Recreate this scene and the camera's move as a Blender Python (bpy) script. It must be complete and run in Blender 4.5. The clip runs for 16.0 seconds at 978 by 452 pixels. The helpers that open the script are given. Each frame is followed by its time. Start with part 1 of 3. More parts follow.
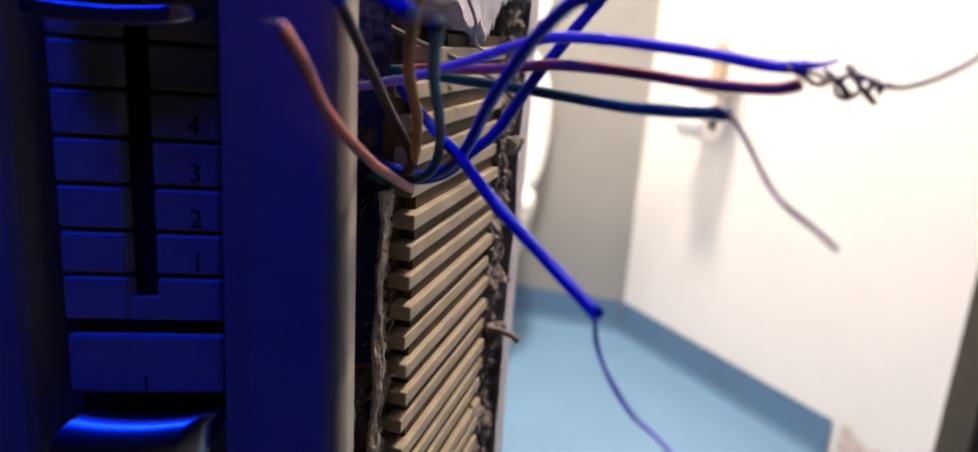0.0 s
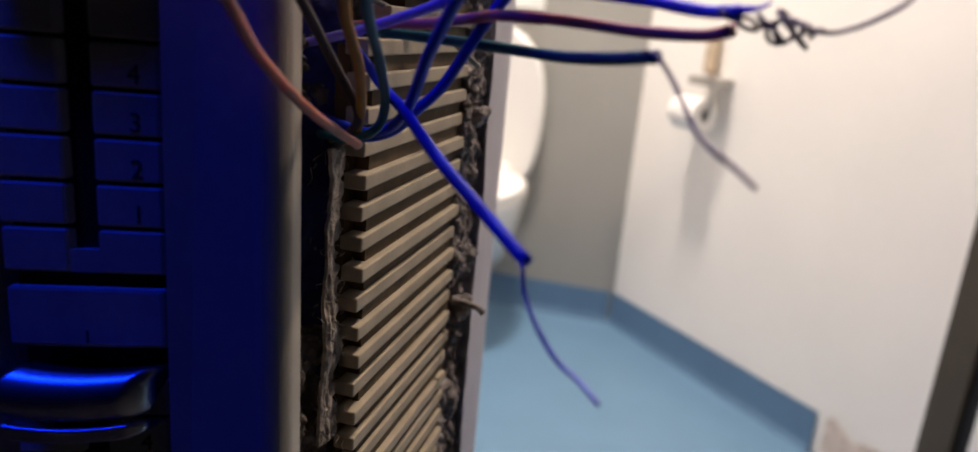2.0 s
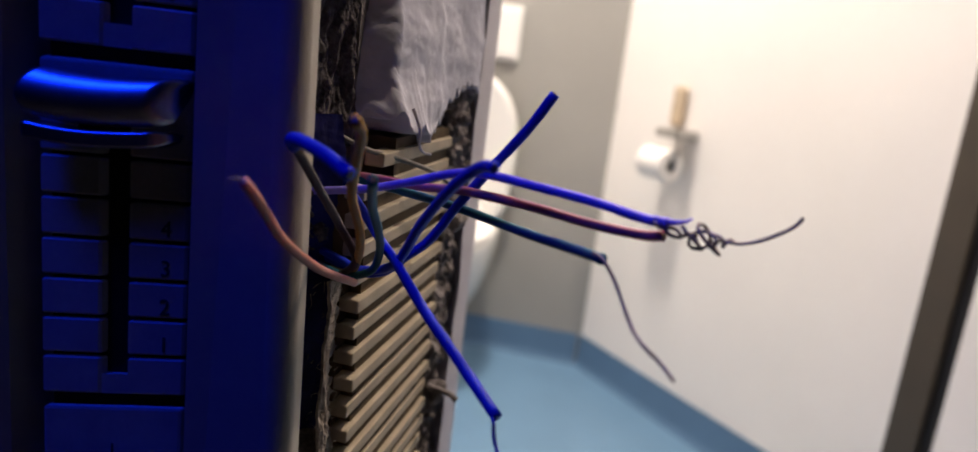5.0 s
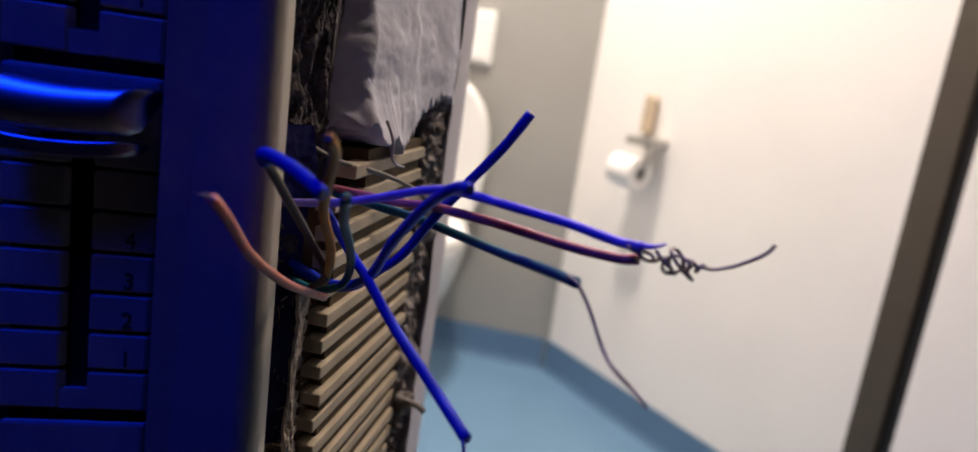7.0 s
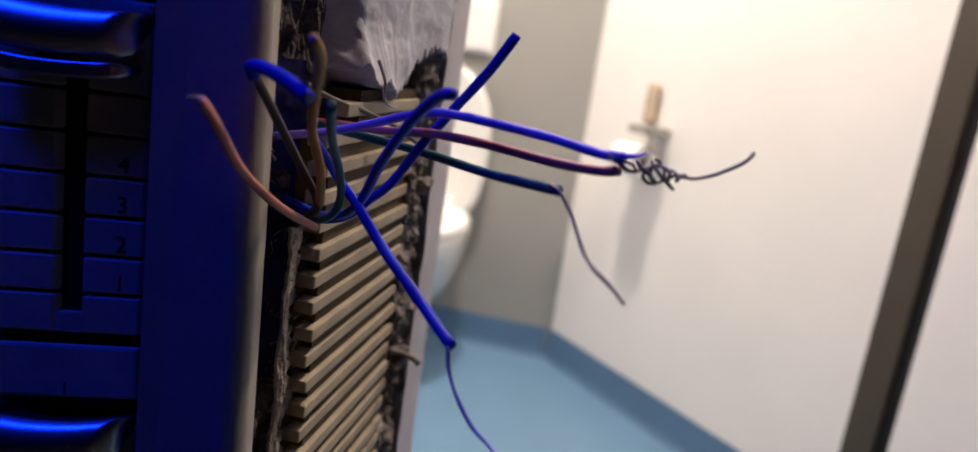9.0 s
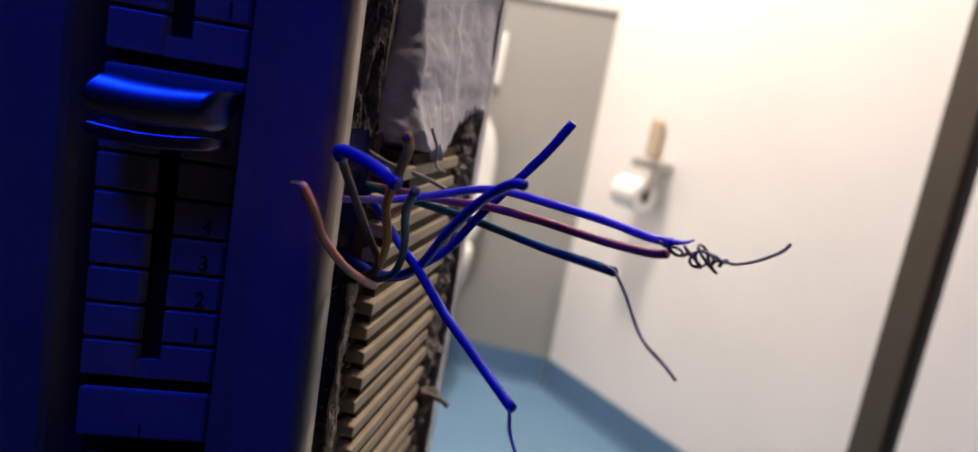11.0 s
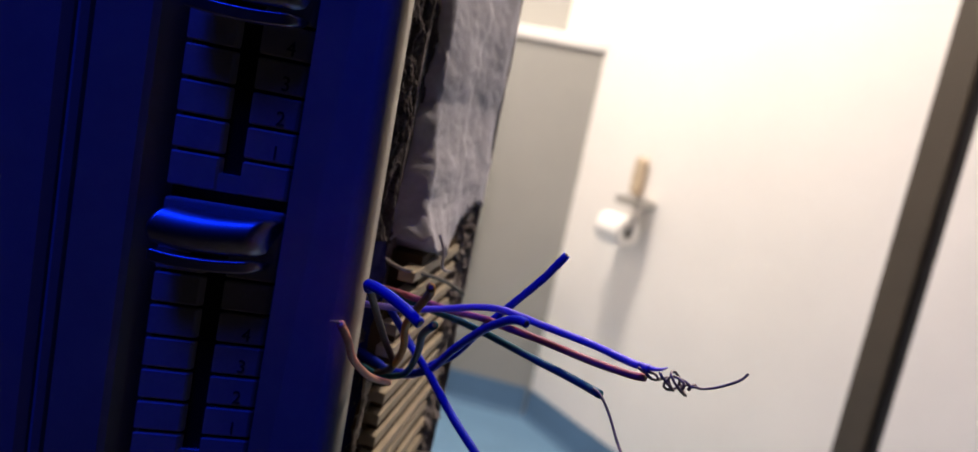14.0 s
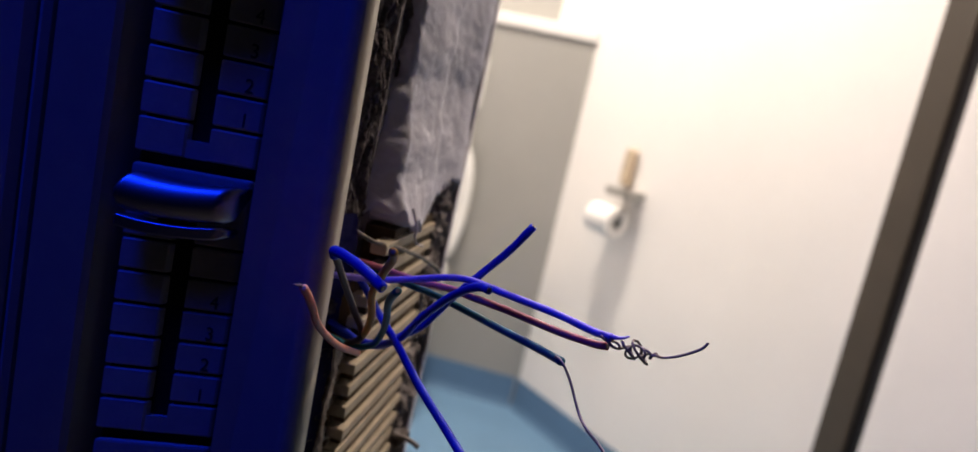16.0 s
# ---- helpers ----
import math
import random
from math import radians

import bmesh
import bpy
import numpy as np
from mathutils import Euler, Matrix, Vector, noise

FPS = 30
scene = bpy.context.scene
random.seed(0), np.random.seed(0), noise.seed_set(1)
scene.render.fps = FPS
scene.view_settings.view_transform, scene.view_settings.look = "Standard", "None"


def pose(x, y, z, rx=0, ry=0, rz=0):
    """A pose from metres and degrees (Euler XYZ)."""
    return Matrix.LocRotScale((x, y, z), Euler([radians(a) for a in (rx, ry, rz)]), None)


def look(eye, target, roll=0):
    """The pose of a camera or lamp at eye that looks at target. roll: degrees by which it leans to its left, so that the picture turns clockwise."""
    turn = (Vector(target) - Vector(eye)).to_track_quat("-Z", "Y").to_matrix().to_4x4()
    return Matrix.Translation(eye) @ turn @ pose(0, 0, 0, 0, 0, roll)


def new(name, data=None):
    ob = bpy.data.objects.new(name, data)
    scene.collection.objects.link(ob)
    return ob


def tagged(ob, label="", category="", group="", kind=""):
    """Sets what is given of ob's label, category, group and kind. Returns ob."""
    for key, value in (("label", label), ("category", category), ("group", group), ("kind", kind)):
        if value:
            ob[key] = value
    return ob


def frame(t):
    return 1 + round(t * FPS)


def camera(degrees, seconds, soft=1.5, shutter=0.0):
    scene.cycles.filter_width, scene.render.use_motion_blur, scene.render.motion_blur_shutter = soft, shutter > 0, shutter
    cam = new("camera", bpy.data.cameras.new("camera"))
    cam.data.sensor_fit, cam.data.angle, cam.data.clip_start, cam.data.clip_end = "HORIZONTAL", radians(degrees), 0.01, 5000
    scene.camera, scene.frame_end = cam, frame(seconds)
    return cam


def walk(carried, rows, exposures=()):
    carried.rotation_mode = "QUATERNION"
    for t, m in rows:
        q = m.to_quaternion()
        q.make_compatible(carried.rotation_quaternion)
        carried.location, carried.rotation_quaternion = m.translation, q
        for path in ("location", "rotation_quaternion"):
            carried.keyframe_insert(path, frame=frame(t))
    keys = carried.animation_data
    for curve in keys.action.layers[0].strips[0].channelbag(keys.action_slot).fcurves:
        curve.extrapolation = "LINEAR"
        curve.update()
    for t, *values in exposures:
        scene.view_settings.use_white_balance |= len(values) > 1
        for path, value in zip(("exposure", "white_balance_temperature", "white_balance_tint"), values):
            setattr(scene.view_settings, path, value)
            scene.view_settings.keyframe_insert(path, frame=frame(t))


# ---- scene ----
cam = camera(66.6, 16.0)
PATH = [
    (0, (0.014, 0.02, 0.883), (-0.465, 1.895, 0.38), 4.3),
    (0.5, (0.024, 0.039, 0.876), (-0.428, 1.916, 0.356), 4.7),
    (1, (0.028, 0.031, 0.874), (-0.437, 1.905, 0.351), 4.6),
    (1.5, (0.025, 0.023, 0.875), (-0.445, 1.893, 0.343), 5.1),
    (2, (0.027, 0.023, 0.875), (-0.438, 1.897, 0.352), 5.2),
    (2.5, (0.033, 0.024, 0.879), (-0.425, 1.905, 0.377), 5.2),
    (3, (0.033, 0.016, 0.893), (-0.444, 1.896, 0.406), 4.6),
    (3.5, (0.035, 0.02, 0.908), (-0.42, 1.909, 0.436), 5.0),
    (4, (0.0315, 0.006, 0.916), (-0.375, 1.907, 0.458), 5.6),
    (6.3, (0.023, -0.005, 0.907), (-0.36, 1.914, 0.493), 9.1),
    (6.5, (0.019, -0.001, 0.916), (-0.322, 1.925, 0.498), 9.5),
    (7, (0.026, -0.001, 0.916), (-0.297, 1.928, 0.501), 8.5),
    (7.5, (0.028, -0.008, 0.919), (-0.297, 1.923, 0.512), 9.0),
    (8, (0.034, -0.014, 0.914), (-0.319, 1.916, 0.527), 8.2),
    (8.5, (0.031, -0.004, 0.893), (-0.297, 1.926, 0.487), 8.9),
    (8.7, (0.035, -0.005, 0.895), (-0.296, 1.921, 0.467), 8.4),
    (11, (0.019, -0.026, 0.912), (-0.316, 1.912, 0.548), 10.2),
    (11.5, (0.016, -0.049, 0.945), (-0.297, 1.901, 0.631), 10.5),
    (12, (0.02, -0.048, 0.942), (-0.275, 1.905, 0.628), 10.8),
    (12.5, (0.017, -0.048, 0.942), (-0.282, 1.904, 0.625), 11.1),
    (13, (0.013, -0.053, 0.949), (-0.286, 1.901, 0.644), 11.3),
    (13.5, (0.013, -0.056, 0.948), (-0.284, 1.898, 0.642), 11.6),
    (14, (0.011, -0.057, 0.948), (-0.293, 1.897, 0.646), 11.6),
    (14.5, (0.018, -0.05, 0.939), (-0.261, 1.905, 0.622), 11.6),
    (15, (0.017, -0.05, 0.936), (-0.261, 1.903, 0.606), 12.0),
    (15.5, (0.016, -0.051, 0.939), (-0.262, 1.903, 0.619), 12.2),
    (16, (0.021, -0.058, 0.943), (-0.259, 1.897, 0.624), 12.4),
]
walk(cam, [(t, look(eye, target, roll)) for t, eye, target, roll in PATH], [(0.0, 0.72), (0.25, 0.50), (0.5, 0.27), (1.0, 0.10), (2.0, 0.10), (3.0, 0.02), (4.0, 0.10), (16.0, 0.09)])
cam.data.dof.use_dof = True
cam.data.dof.focus_distance = 0.235
cam.data.dof.aperture_fstop = 8.5

# ---- light ----
world = bpy.data.worlds.new("world")
world.use_nodes = True
scene.world = world
world.node_tree.nodes["Background"].inputs[0].default_value = (0.5, 0.5, 0.5, 1)
world.node_tree.nodes["Background"].inputs[1].default_value = 0.0
scene.view_settings.exposure = 0.0


def area_lamp(name, eye, target, w, h, energy, colour):
    data = bpy.data.lights.new(name, "AREA")
    data.shape, data.size, data.size_y, data.energy, data.color = "RECTANGLE", w, h, energy, colour
    ob = new(name, data)
    ob.matrix_world = look(eye, target)
    return ob


# two ceiling downlights of the washroom, and the blue tube of the dark corridor in front of the wall
area_lamp("room_light", (-0.42, 1.66, 2.585), (-0.42, 1.66, 0), 0.22, 0.22, 53.0, (1.0, 0.875, 0.765))
area_lamp("door_light", (0.55, 0.96, 2.585), (0.55, 0.96, 0), 0.14, 0.14, 22.0, (1.0, 0.80, 0.65))
area_lamp("blue_light", (-0.34, -0.20, 1.85), (-0.13, 0.18, 0.85), 0.24, 0.26, 4.6, (0.002, 0.024, 1.0))


# ---- materials ----
def material(name, colour, rough=0.6, metal=0.0, vary=0.12, scale=30.0, bump=0.2, fine=200.0, second=None, spec=0.5, dist=0.002, coat=0.0):
    """Base colour broken up by noise at two scales, with a fine relief."""
    m = bpy.data.materials.new(name)
    m.use_nodes = True
    nt = m.node_tree
    b = nt.nodes["Principled BSDF"]
    tc = nt.nodes.new("ShaderNodeTexCoord")
    n1 = nt.nodes.new("ShaderNodeTexNoise")
    n2 = nt.nodes.new("ShaderNodeTexNoise")
    for n, sc, det in ((n1, scale, 5), (n2, fine, 4)):
        n.inputs["Scale"].default_value, n.inputs["Detail"].default_value = sc, det
        nt.links.new(tc.outputs["Object"], n.inputs["Vector"])
    add = nt.nodes.new("ShaderNodeMath")
    add.operation = "MULTIPLY_ADD"
    add.inputs[1].default_value = 0.4
    nt.links.new(n2.outputs["Fac"], add.inputs[0])
    nt.links.new(n1.outputs["Fac"], add.inputs[2])
    ramp = nt.nodes.new("ShaderNodeValToRGB")
    lo = second or tuple(c * (1 - vary) for c in colour)
    ramp.color_ramp.elements[0].position, ramp.color_ramp.elements[0].color = 0.5, (*lo, 1)
    ramp.color_ramp.elements[1].position, ramp.color_ramp.elements[1].color = 0.9, (*colour, 1)
    nt.links.new(add.outputs[0], ramp.inputs[0])
    nt.links.new(ramp.outputs[0], b.inputs["Base Color"])
    b.inputs["Roughness"].default_value, b.inputs["Metallic"].default_value = rough, metal
    b.inputs["Specular IOR Level"].default_value = spec
    b.inputs["Coat Weight"].default_value = coat
    if bump:
        bp = nt.nodes.new("ShaderNodeBump")
        bp.inputs["Strength"].default_value, bp.inputs["Distance"].default_value = bump, dist
        nt.links.new(add.outputs[0], bp.inputs["Height"])
        nt.links.new(bp.outputs[0], b.inputs["Normal"])
    return m


M_PANEL = material("cream_plastic", (0.50, 0.455, 0.38), 0.42, vary=0.1, scale=60, bump=0.12, fine=900, dist=0.0004)
M_PLATE = material("scale_plate", (0.60, 0.58, 0.52), 0.5, vary=0.16, scale=90, bump=0.1, fine=700, dist=0.0003)
M_DARK = material("dark_gap", (0.012, 0.011, 0.012), 0.7, vary=0.3, scale=80, bump=0.1, dist=0.0004)
M_INK = material("black_ink", (0.07, 0.07, 0.075), 0.6, vary=0.3, scale=300, bump=0.0)
M_CHROME = material("chrome", (0.80, 0.78, 0.76), 0.32, 1.0, vary=0.15, scale=120, bump=0.05, fine=900, dist=0.0002)
M_SLAT = material("cream_slat", (0.52, 0.445, 0.33), 0.62, vary=0.22, scale=70, bump=0.25, fine=900, dist=0.0006)
# brown stands in for the shade in the gaps of the ribbed block
M_GAP_SHADE = material("brown_gap_shade", (0.13, 0.085, 0.04), 0.85, vary=0.4, scale=90, bump=0.3, dist=0.001)
M_PLASTER = material("white_plaster", (0.80, 0.81, 0.95), 0.9, vary=0.2, scale=40, bump=0.16, fine=350, dist=0.001)
# saturated blue paints the blue light seen in the wall gap
M_BLUE_LIT = material("blue_lit_gap", (0.006, 0.007, 0.17), 0.6, vary=0.7, scale=60, bump=0.5, fine=500, dist=0.001)
M_MORTAR = material("grey_mortar", (0.50, 0.46, 0.47), 0.95, vary=0.7, scale=140, bump=0.9, fine=700, second=(0.12, 0.105, 0.105), dist=0.002)
M_WOOL = material("torn_wool", (0.19, 0.165, 0.17), 0.95, vary=0.7, scale=160, bump=0.9, fine=800, second=(0.03, 0.026, 0.032), dist=0.002)
M_FILLING = material("grey_filling", (0.36, 0.31, 0.28), 0.95, vary=0.7, scale=160, bump=0.9, fine=800, second=(0.08, 0.066, 0.06), dist=0.002)
M_FIBRE = material("pale_fibre", (0.58, 0.52, 0.46), 0.95, vary=0.6, scale=160, bump=0.9, fine=800, second=(0.26, 0.22, 0.19), dist=0.002)
M_PAINT = material("pale_wall_paint", (0.45, 0.43, 0.50), 0.6, vary=0.08, scale=25, bump=0.25, fine=300, dist=0.001)
M_WHITE = material("white_wall", (0.84, 0.815, 0.78), 0.38, vary=0.035, scale=5, bump=0.06, fine=60, dist=0.001)
M_GREY = material("grey_panel", (0.33, 0.325, 0.30), 0.5, vary=0.08, scale=4, bump=0.05, fine=60, dist=0.001)
M_LEDGE = material("white_ledge", (0.80, 0.78, 0.75), 0.4, vary=0.05, scale=8, bump=0.05)
M_FLOOR = material("blue_vinyl", (0.120, 0.228, 0.355), 0.5, vary=0.10, scale=6, bump=0.12, fine=260, dist=0.0008)
M_SKIRT = material("blue_skirting", (0.098, 0.190, 0.315), 0.6, vary=0.12, scale=8, bump=0.08, fine=200, dist=0.0008)
# near-black so the unseen corridor surfaces return no light; darkness is in the colour
M_UNLIT = material("unlit_black", (0.014, 0.014, 0.016), 0.85, vary=0.3, scale=4, bump=0.1)
M_CEIL = material("ceiling_paint", (0.80, 0.79, 0.76), 0.8, vary=0.05, scale=6, bump=0.1)
M_CERAMIC = material("white_ceramic", (0.84, 0.83, 0.80), 0.12, vary=0.02, scale=6, bump=0.0, coat=0.3)
M_SEAT = material("white_seat_plastic", (0.84, 0.83, 0.80), 0.25, vary=0.02, scale=6, bump=0.0)
M_FRAME = material("brown_grey_frame", (0.058, 0.045, 0.030), 0.5, 0.0, vary=0.15, scale=12, bump=0.05)
M_RUBBER = material("black_seal", (0.010, 0.009, 0.009), 0.6, vary=0.2, scale=20, bump=0.05)
M_PAPER = material("toilet_paper", (0.84, 0.82, 0.79), 0.95, vary=0.04, scale=60, bump=0.3, fine=400, dist=0.001)
M_CARD = material("cardboard", (0.16, 0.12, 0.09), 0.9, vary=0.2, scale=60)
M_METAL = material("brushed_bracket", (0.45, 0.44, 0.42), 0.35, 1.0, vary=0.2, scale=40, bump=0.05)
M_TAN = material("tan_handle", (0.56, 0.45, 0.32), 0.55, vary=0.25, scale=50, bump=0.1)
M_STAIN = material("brown_stain", (0.74, 0.64, 0.57), 0.6, vary=0.3, scale=40, bump=0.1)
M_COPPER = material("tarnished_copper", (0.30, 0.25, 0.24), 0.45, 0.4, vary=0.5, scale=300, bump=0.2, fine=1500, dist=0.0002)
M_TINNED = material("tinned_conductor", (0.32, 0.32, 0.82), 0.45, 0.1, vary=0.4, scale=300, bump=0.2, fine=1500, dist=0.0002)


def insulation(name, colour):
    m = material(name, colour, 0.5, vary=0.18, scale=150, bump=0.15, fine=1200, dist=0.0002, spec=0.3)
    b = m.node_tree.nodes["Principled BSDF"]
    b.inputs["Subsurface Weight"].default_value = 0.7
    b.inputs["Subsurface Scale"].default_value = 0.0022
    b.inputs["Subsurface Radius"].default_value = (1.0, 1.0, 1.0)
    return m


M_BLUE = insulation("blue_insulation", (0.012, 0.040, 0.62))
M_VIOLET = insulation("violet_insulation", (0.30, 0.25, 0.92))
M_RED = insulation("red_insulation", (0.50, 0.17, 0.27))
M_GREEN = insulation("dark_green_insulation", (0.015, 0.13, 0.19))
M_BROWN = insulation("brown_insulation", (0.50, 0.27, 0.05))
M_PINK = insulation("pink_insulation", (0.74, 0.31, 0.23))
M_DARKW = insulation("dark_grey_insulation", (0.07, 0.055, 0.05))
M_GREYW = insulation("grey_insulation", (0.22, 0.21, 0.20))


# ---- helpers ----
def part(name, bm, mat, parent=None, label="", smooth=False):
    """Links a bmesh as one mesh object, under a thing if one is given."""
    bmesh.ops.recalc_face_normals(bm, faces=bm.faces)
    me = bpy.data.meshes.new(name)
    bm.to_mesh(me)
    bm.free()
    me.materials.append(mat)
    if smooth:
        for p in me.polygons:
            p.use_smooth = True
    ob = new(name, me)
    ob.parent = parent
    return tagged(ob, label)


def thing(name, at, label, category, group="", kind=""):
    ob = new(name)
    ob.empty_display_size = 0.02
    ob.location = at
    return tagged(ob, label, category, group, kind)


def box(x0, y0, z0, x1, y1, z1, bevel=0.0, segments=2, bm=None):
    bm = bm or bmesh.new()
    made = bmesh.ops.create_cube(bm, size=1)["verts"]
    for v in made:
        v.co = ((x0 + x1) / 2 + v.co.x * (x1 - x0), (y0 + y1) / 2 + v.co.y * (y1 - y0), (z0 + z1) / 2 + v.co.z * (z1 - z0))
    if bevel:
        edges = list({e for v in made for e in v.link_edges})
        bmesh.ops.bevel(bm, geom=edges, offset=bevel, segments=segments, affect="EDGES", profile=0.5)
    return bm


def prism(points, z0, z1, bm=None):
    """An upright prism over a plan outline."""
    bm = bm or bmesh.new()
    low = [bm.verts.new((x, y, z0)) for x, y in points]
    top = [bm.verts.new((x, y, z1)) for x, y in points]
    bm.faces.new(low[::-1])
    bm.faces.new(top)
    for a in range(len(points)):
        b = (a + 1) % len(points)
        bm.faces.new((low[a], low[b], top[b], top[a]))
    return bm


def local(bm, at):
    bmesh.ops.translate(bm, verts=bm.verts, vec=-Vector(at))
    return bm


def glide(points, steps=8):
    """A smooth line through the points."""
    p = [Vector(q) for q in points]
    p = [2 * p[0] - p[1]] + p + [2 * p[-1] - p[-2]]
    out = []
    for a, b, c, d in zip(p, p[1:], p[2:], p[3:]):
        for k in range(steps):
            t = k / steps
            out.append(0.5 * (2 * b + (c - a) * t + (2 * a - 5 * b + 4 * c - d) * t * t + (3 * b - a - 3 * c + d) * t ** 3))
    return out + [p[-2]]


def tube(line, radius, sides=10, wobble=0.0, bm=None):
    """A round tube along a line; radius is a number or a function of 0..1. Its ends are closed."""
    bm = bm or bmesh.new()
    rings = []
    side = None
    for i, p in enumerate(line):
        d = (line[min(i + 1, len(line) - 1)] - line[max(i - 1, 0)]).normalized()
        if side is None:
            side = d.orthogonal().normalized()
        side = (side - d * side.dot(d)).normalized()
        up = d.cross(side)
        f = i / (len(line) - 1)
        r = radius(f) if callable(radius) else radius
        if wobble:
            r *= 1 + wobble * noise.noise(p * 220)
        rings.append([bm.verts.new(p + r * (math.cos(a) * side + math.sin(a) * up)) for a in (2 * math.pi * k / sides for k in range(sides))])
    for a, b in zip(rings, rings[1:]):
        for k in range(sides):
            bm.faces.new((a[k], a[(k + 1) % sides], b[(k + 1) % sides], b[k]))
    bm.faces.new(rings[0][::-1])
    bm.faces.new(rings[-1])
    return bm


def sheet(ny, nz, place, thick=None):
    """A grid whose vertices place(u, v) gives, with u and v from 0 to 1."""
    bm = bmesh.new()
    g = [[bm.verts.new(place(i / ny, j / nz)) for i in range(ny + 1)] for j in range(nz + 1)]
    for j in range(nz):
        for i in range(ny):
            bm.faces.new((g[j][i], g[j][i + 1], g[j + 1][i + 1], g[j + 1][i]))
    if thick:
        rim = [e for e in bm.edges if e.is_boundary]
        grown = bmesh.ops.extrude_edge_only(bm, edges=rim)["geom"]
        for v in grown:
            if isinstance(v, bmesh.types.BMVert):
                v.co += Vector(thick)
    return bm


def rough(p, scale, octaves=4):
    return noise.fractal(Vector(p) * scale, 0.9, 2.1, octaves)


# ---- setting: washroom ----
CX, CY = -0.107, 2.265
DX, DY = 0.6715, -0.7410


def along(s, off=0.0):
    """A point s metres along the slanting white wall from its corner, off metres into the room."""
    return (CX + DX * s + DY * off, CY + DY * s - DX * off)


def slab(s0, s1, off0, off1, z0, z1):
    return prism([along(s0, off0), along(s1, off0), along(s1, off1), along(s0, off1)], z0, z1)


tagged(part("floor", box(-3, 0.30, -0.08, 3.2, 3.0, 0), M_FLOOR), "light blue vinyl washroom floor with a faint fleck", "floor", kind="structure")
tagged(part("floor_corridor", box(-3, -4, -0.08, 3.2, 0.30, -0.002), M_UNLIT), "unseen corridor floor, coloured near-black to look unlit", "floor", kind="structure")
tagged(part("ceiling", box(-3, 0.352, 2.60, 3.2, 3.0, 2.70), M_CEIL), "plain white painted washroom ceiling", "ceiling", kind="structure")
slant = tagged(part("wall_slanting", slab(-0.30, 0.999, 0.0, -0.10, 0, 2.60), M_WHITE), "white glossy wall set at a slant beside the toilet", "wall", kind="structure")
tagged(part("wall_back", box(-1.6, 2.425, 0, -0.18, 2.53, 2.60), M_GREY), "grey panelled rear wall above the ledge", "wall", kind="structure")
tagged(part("wall_left", box(-1.7, 0.498, 0, -1.6, 2.53, 2.60), M_WHITE), "white side wall of the washroom", "wall", kind="structure")
boxing = tagged(part("boxing", box(-1.6, 2.265, 0, -0.107, 2.425, 1.186, 0.002), M_GREY), "grey half-height boxing that hides the cistern", "wall", kind="structure")
tagged(part("ledge", box(-1.6, 2.255, 1.186, -0.107, 2.425, 1.222, 0.004), M_LEDGE), "white ledge capping the grey boxing", "trim", kind="structure")


def skirting(name, s0, s1):
    """A coved upstand: upright face, then a curve out on to the floor."""
    prof = [(0.003, 0.0), (0.003, 0.1), (0.007, 0.1), (0.008, 0.035)] + [(0.008 + 0.008 * (1 - math.cos(a)), 0.035 - 0.031 * math.sin(a)) for a in (math.pi / 2 * k / 6 for k in range(1, 7))] + [(0.016, 0.0)]
    bm = bmesh.new()
    ends = [[bm.verts.new((*along(s, o), z)) for o, z in prof] for s in (s0, s1)]
    n = len(prof)
    for k in range(n):
        bm.faces.new((ends[0][k], ends[0][(k + 1) % n], ends[1][(k + 1) % n], ends[1][k]))
    bm.faces.new(ends[0])
    bm.faces.new(ends[1][::-1])
    return tagged(part(name, bm, M_SKIRT), "darker blue coved vinyl skirting along the slanting wall", "skirting", kind="structure")


skirting("baseboard_slanting", 0.0, 0.776)
bm = bmesh.new()
prof = [(2.262, 0.0), (2.262, 0.1), (2.258, 0.1), (2.257, 0.035)] + [(2.257 - 0.008 * (1 - math.cos(a)), 0.035 - 0.031 * math.sin(a)) for a in (math.pi / 2 * k / 6 for k in range(1, 7))] + [(2.249, 0.0)]
ends = [[bm.verts.new((x, y, z)) for y, z in prof] for x in (-1.6, -0.12)]
for k in range(len(prof)):
    bm.faces.new((ends[0][k], ends[0][(k + 1) % len(prof)], ends[1][(k + 1) % len(prof)], ends[1][k]))
bm.faces.new(ends[0])
bm.faces.new(ends[1][::-1])
tagged(part("baseboard_boxing", bm, M_SKIRT), "darker blue coved vinyl skirting under the grey boxing", "skirting", kind="structure")

# frame post with its black seal, and the white wall beyond it
post = tagged(part("door_frame", slab(0.999, 1.059, 0.003, -0.10, 0, 2.60), M_FRAME), "brown-grey metal frame post from floor to ceiling", "door frame", kind="structure")
part("seal", slab(1.059, 1.090, -0.012, -0.10, 0, 2.60), M_RUBBER, post, "black rubber seal")
tagged(part("wall_right", slab(1.090, 1.5, 0.004, -0.10, 0, 2.60), M_WHITE), "white wall panel beyond the frame post", "wall", kind="structure")

tagged(part("wall_side", prism([along(1.5, 0.004), (3.2, 1.15), (3.2, 1.25), along(1.5, -0.1)], 0, 2.60), M_GREY), "grey side wall past the white panel", "wall", kind="structure")

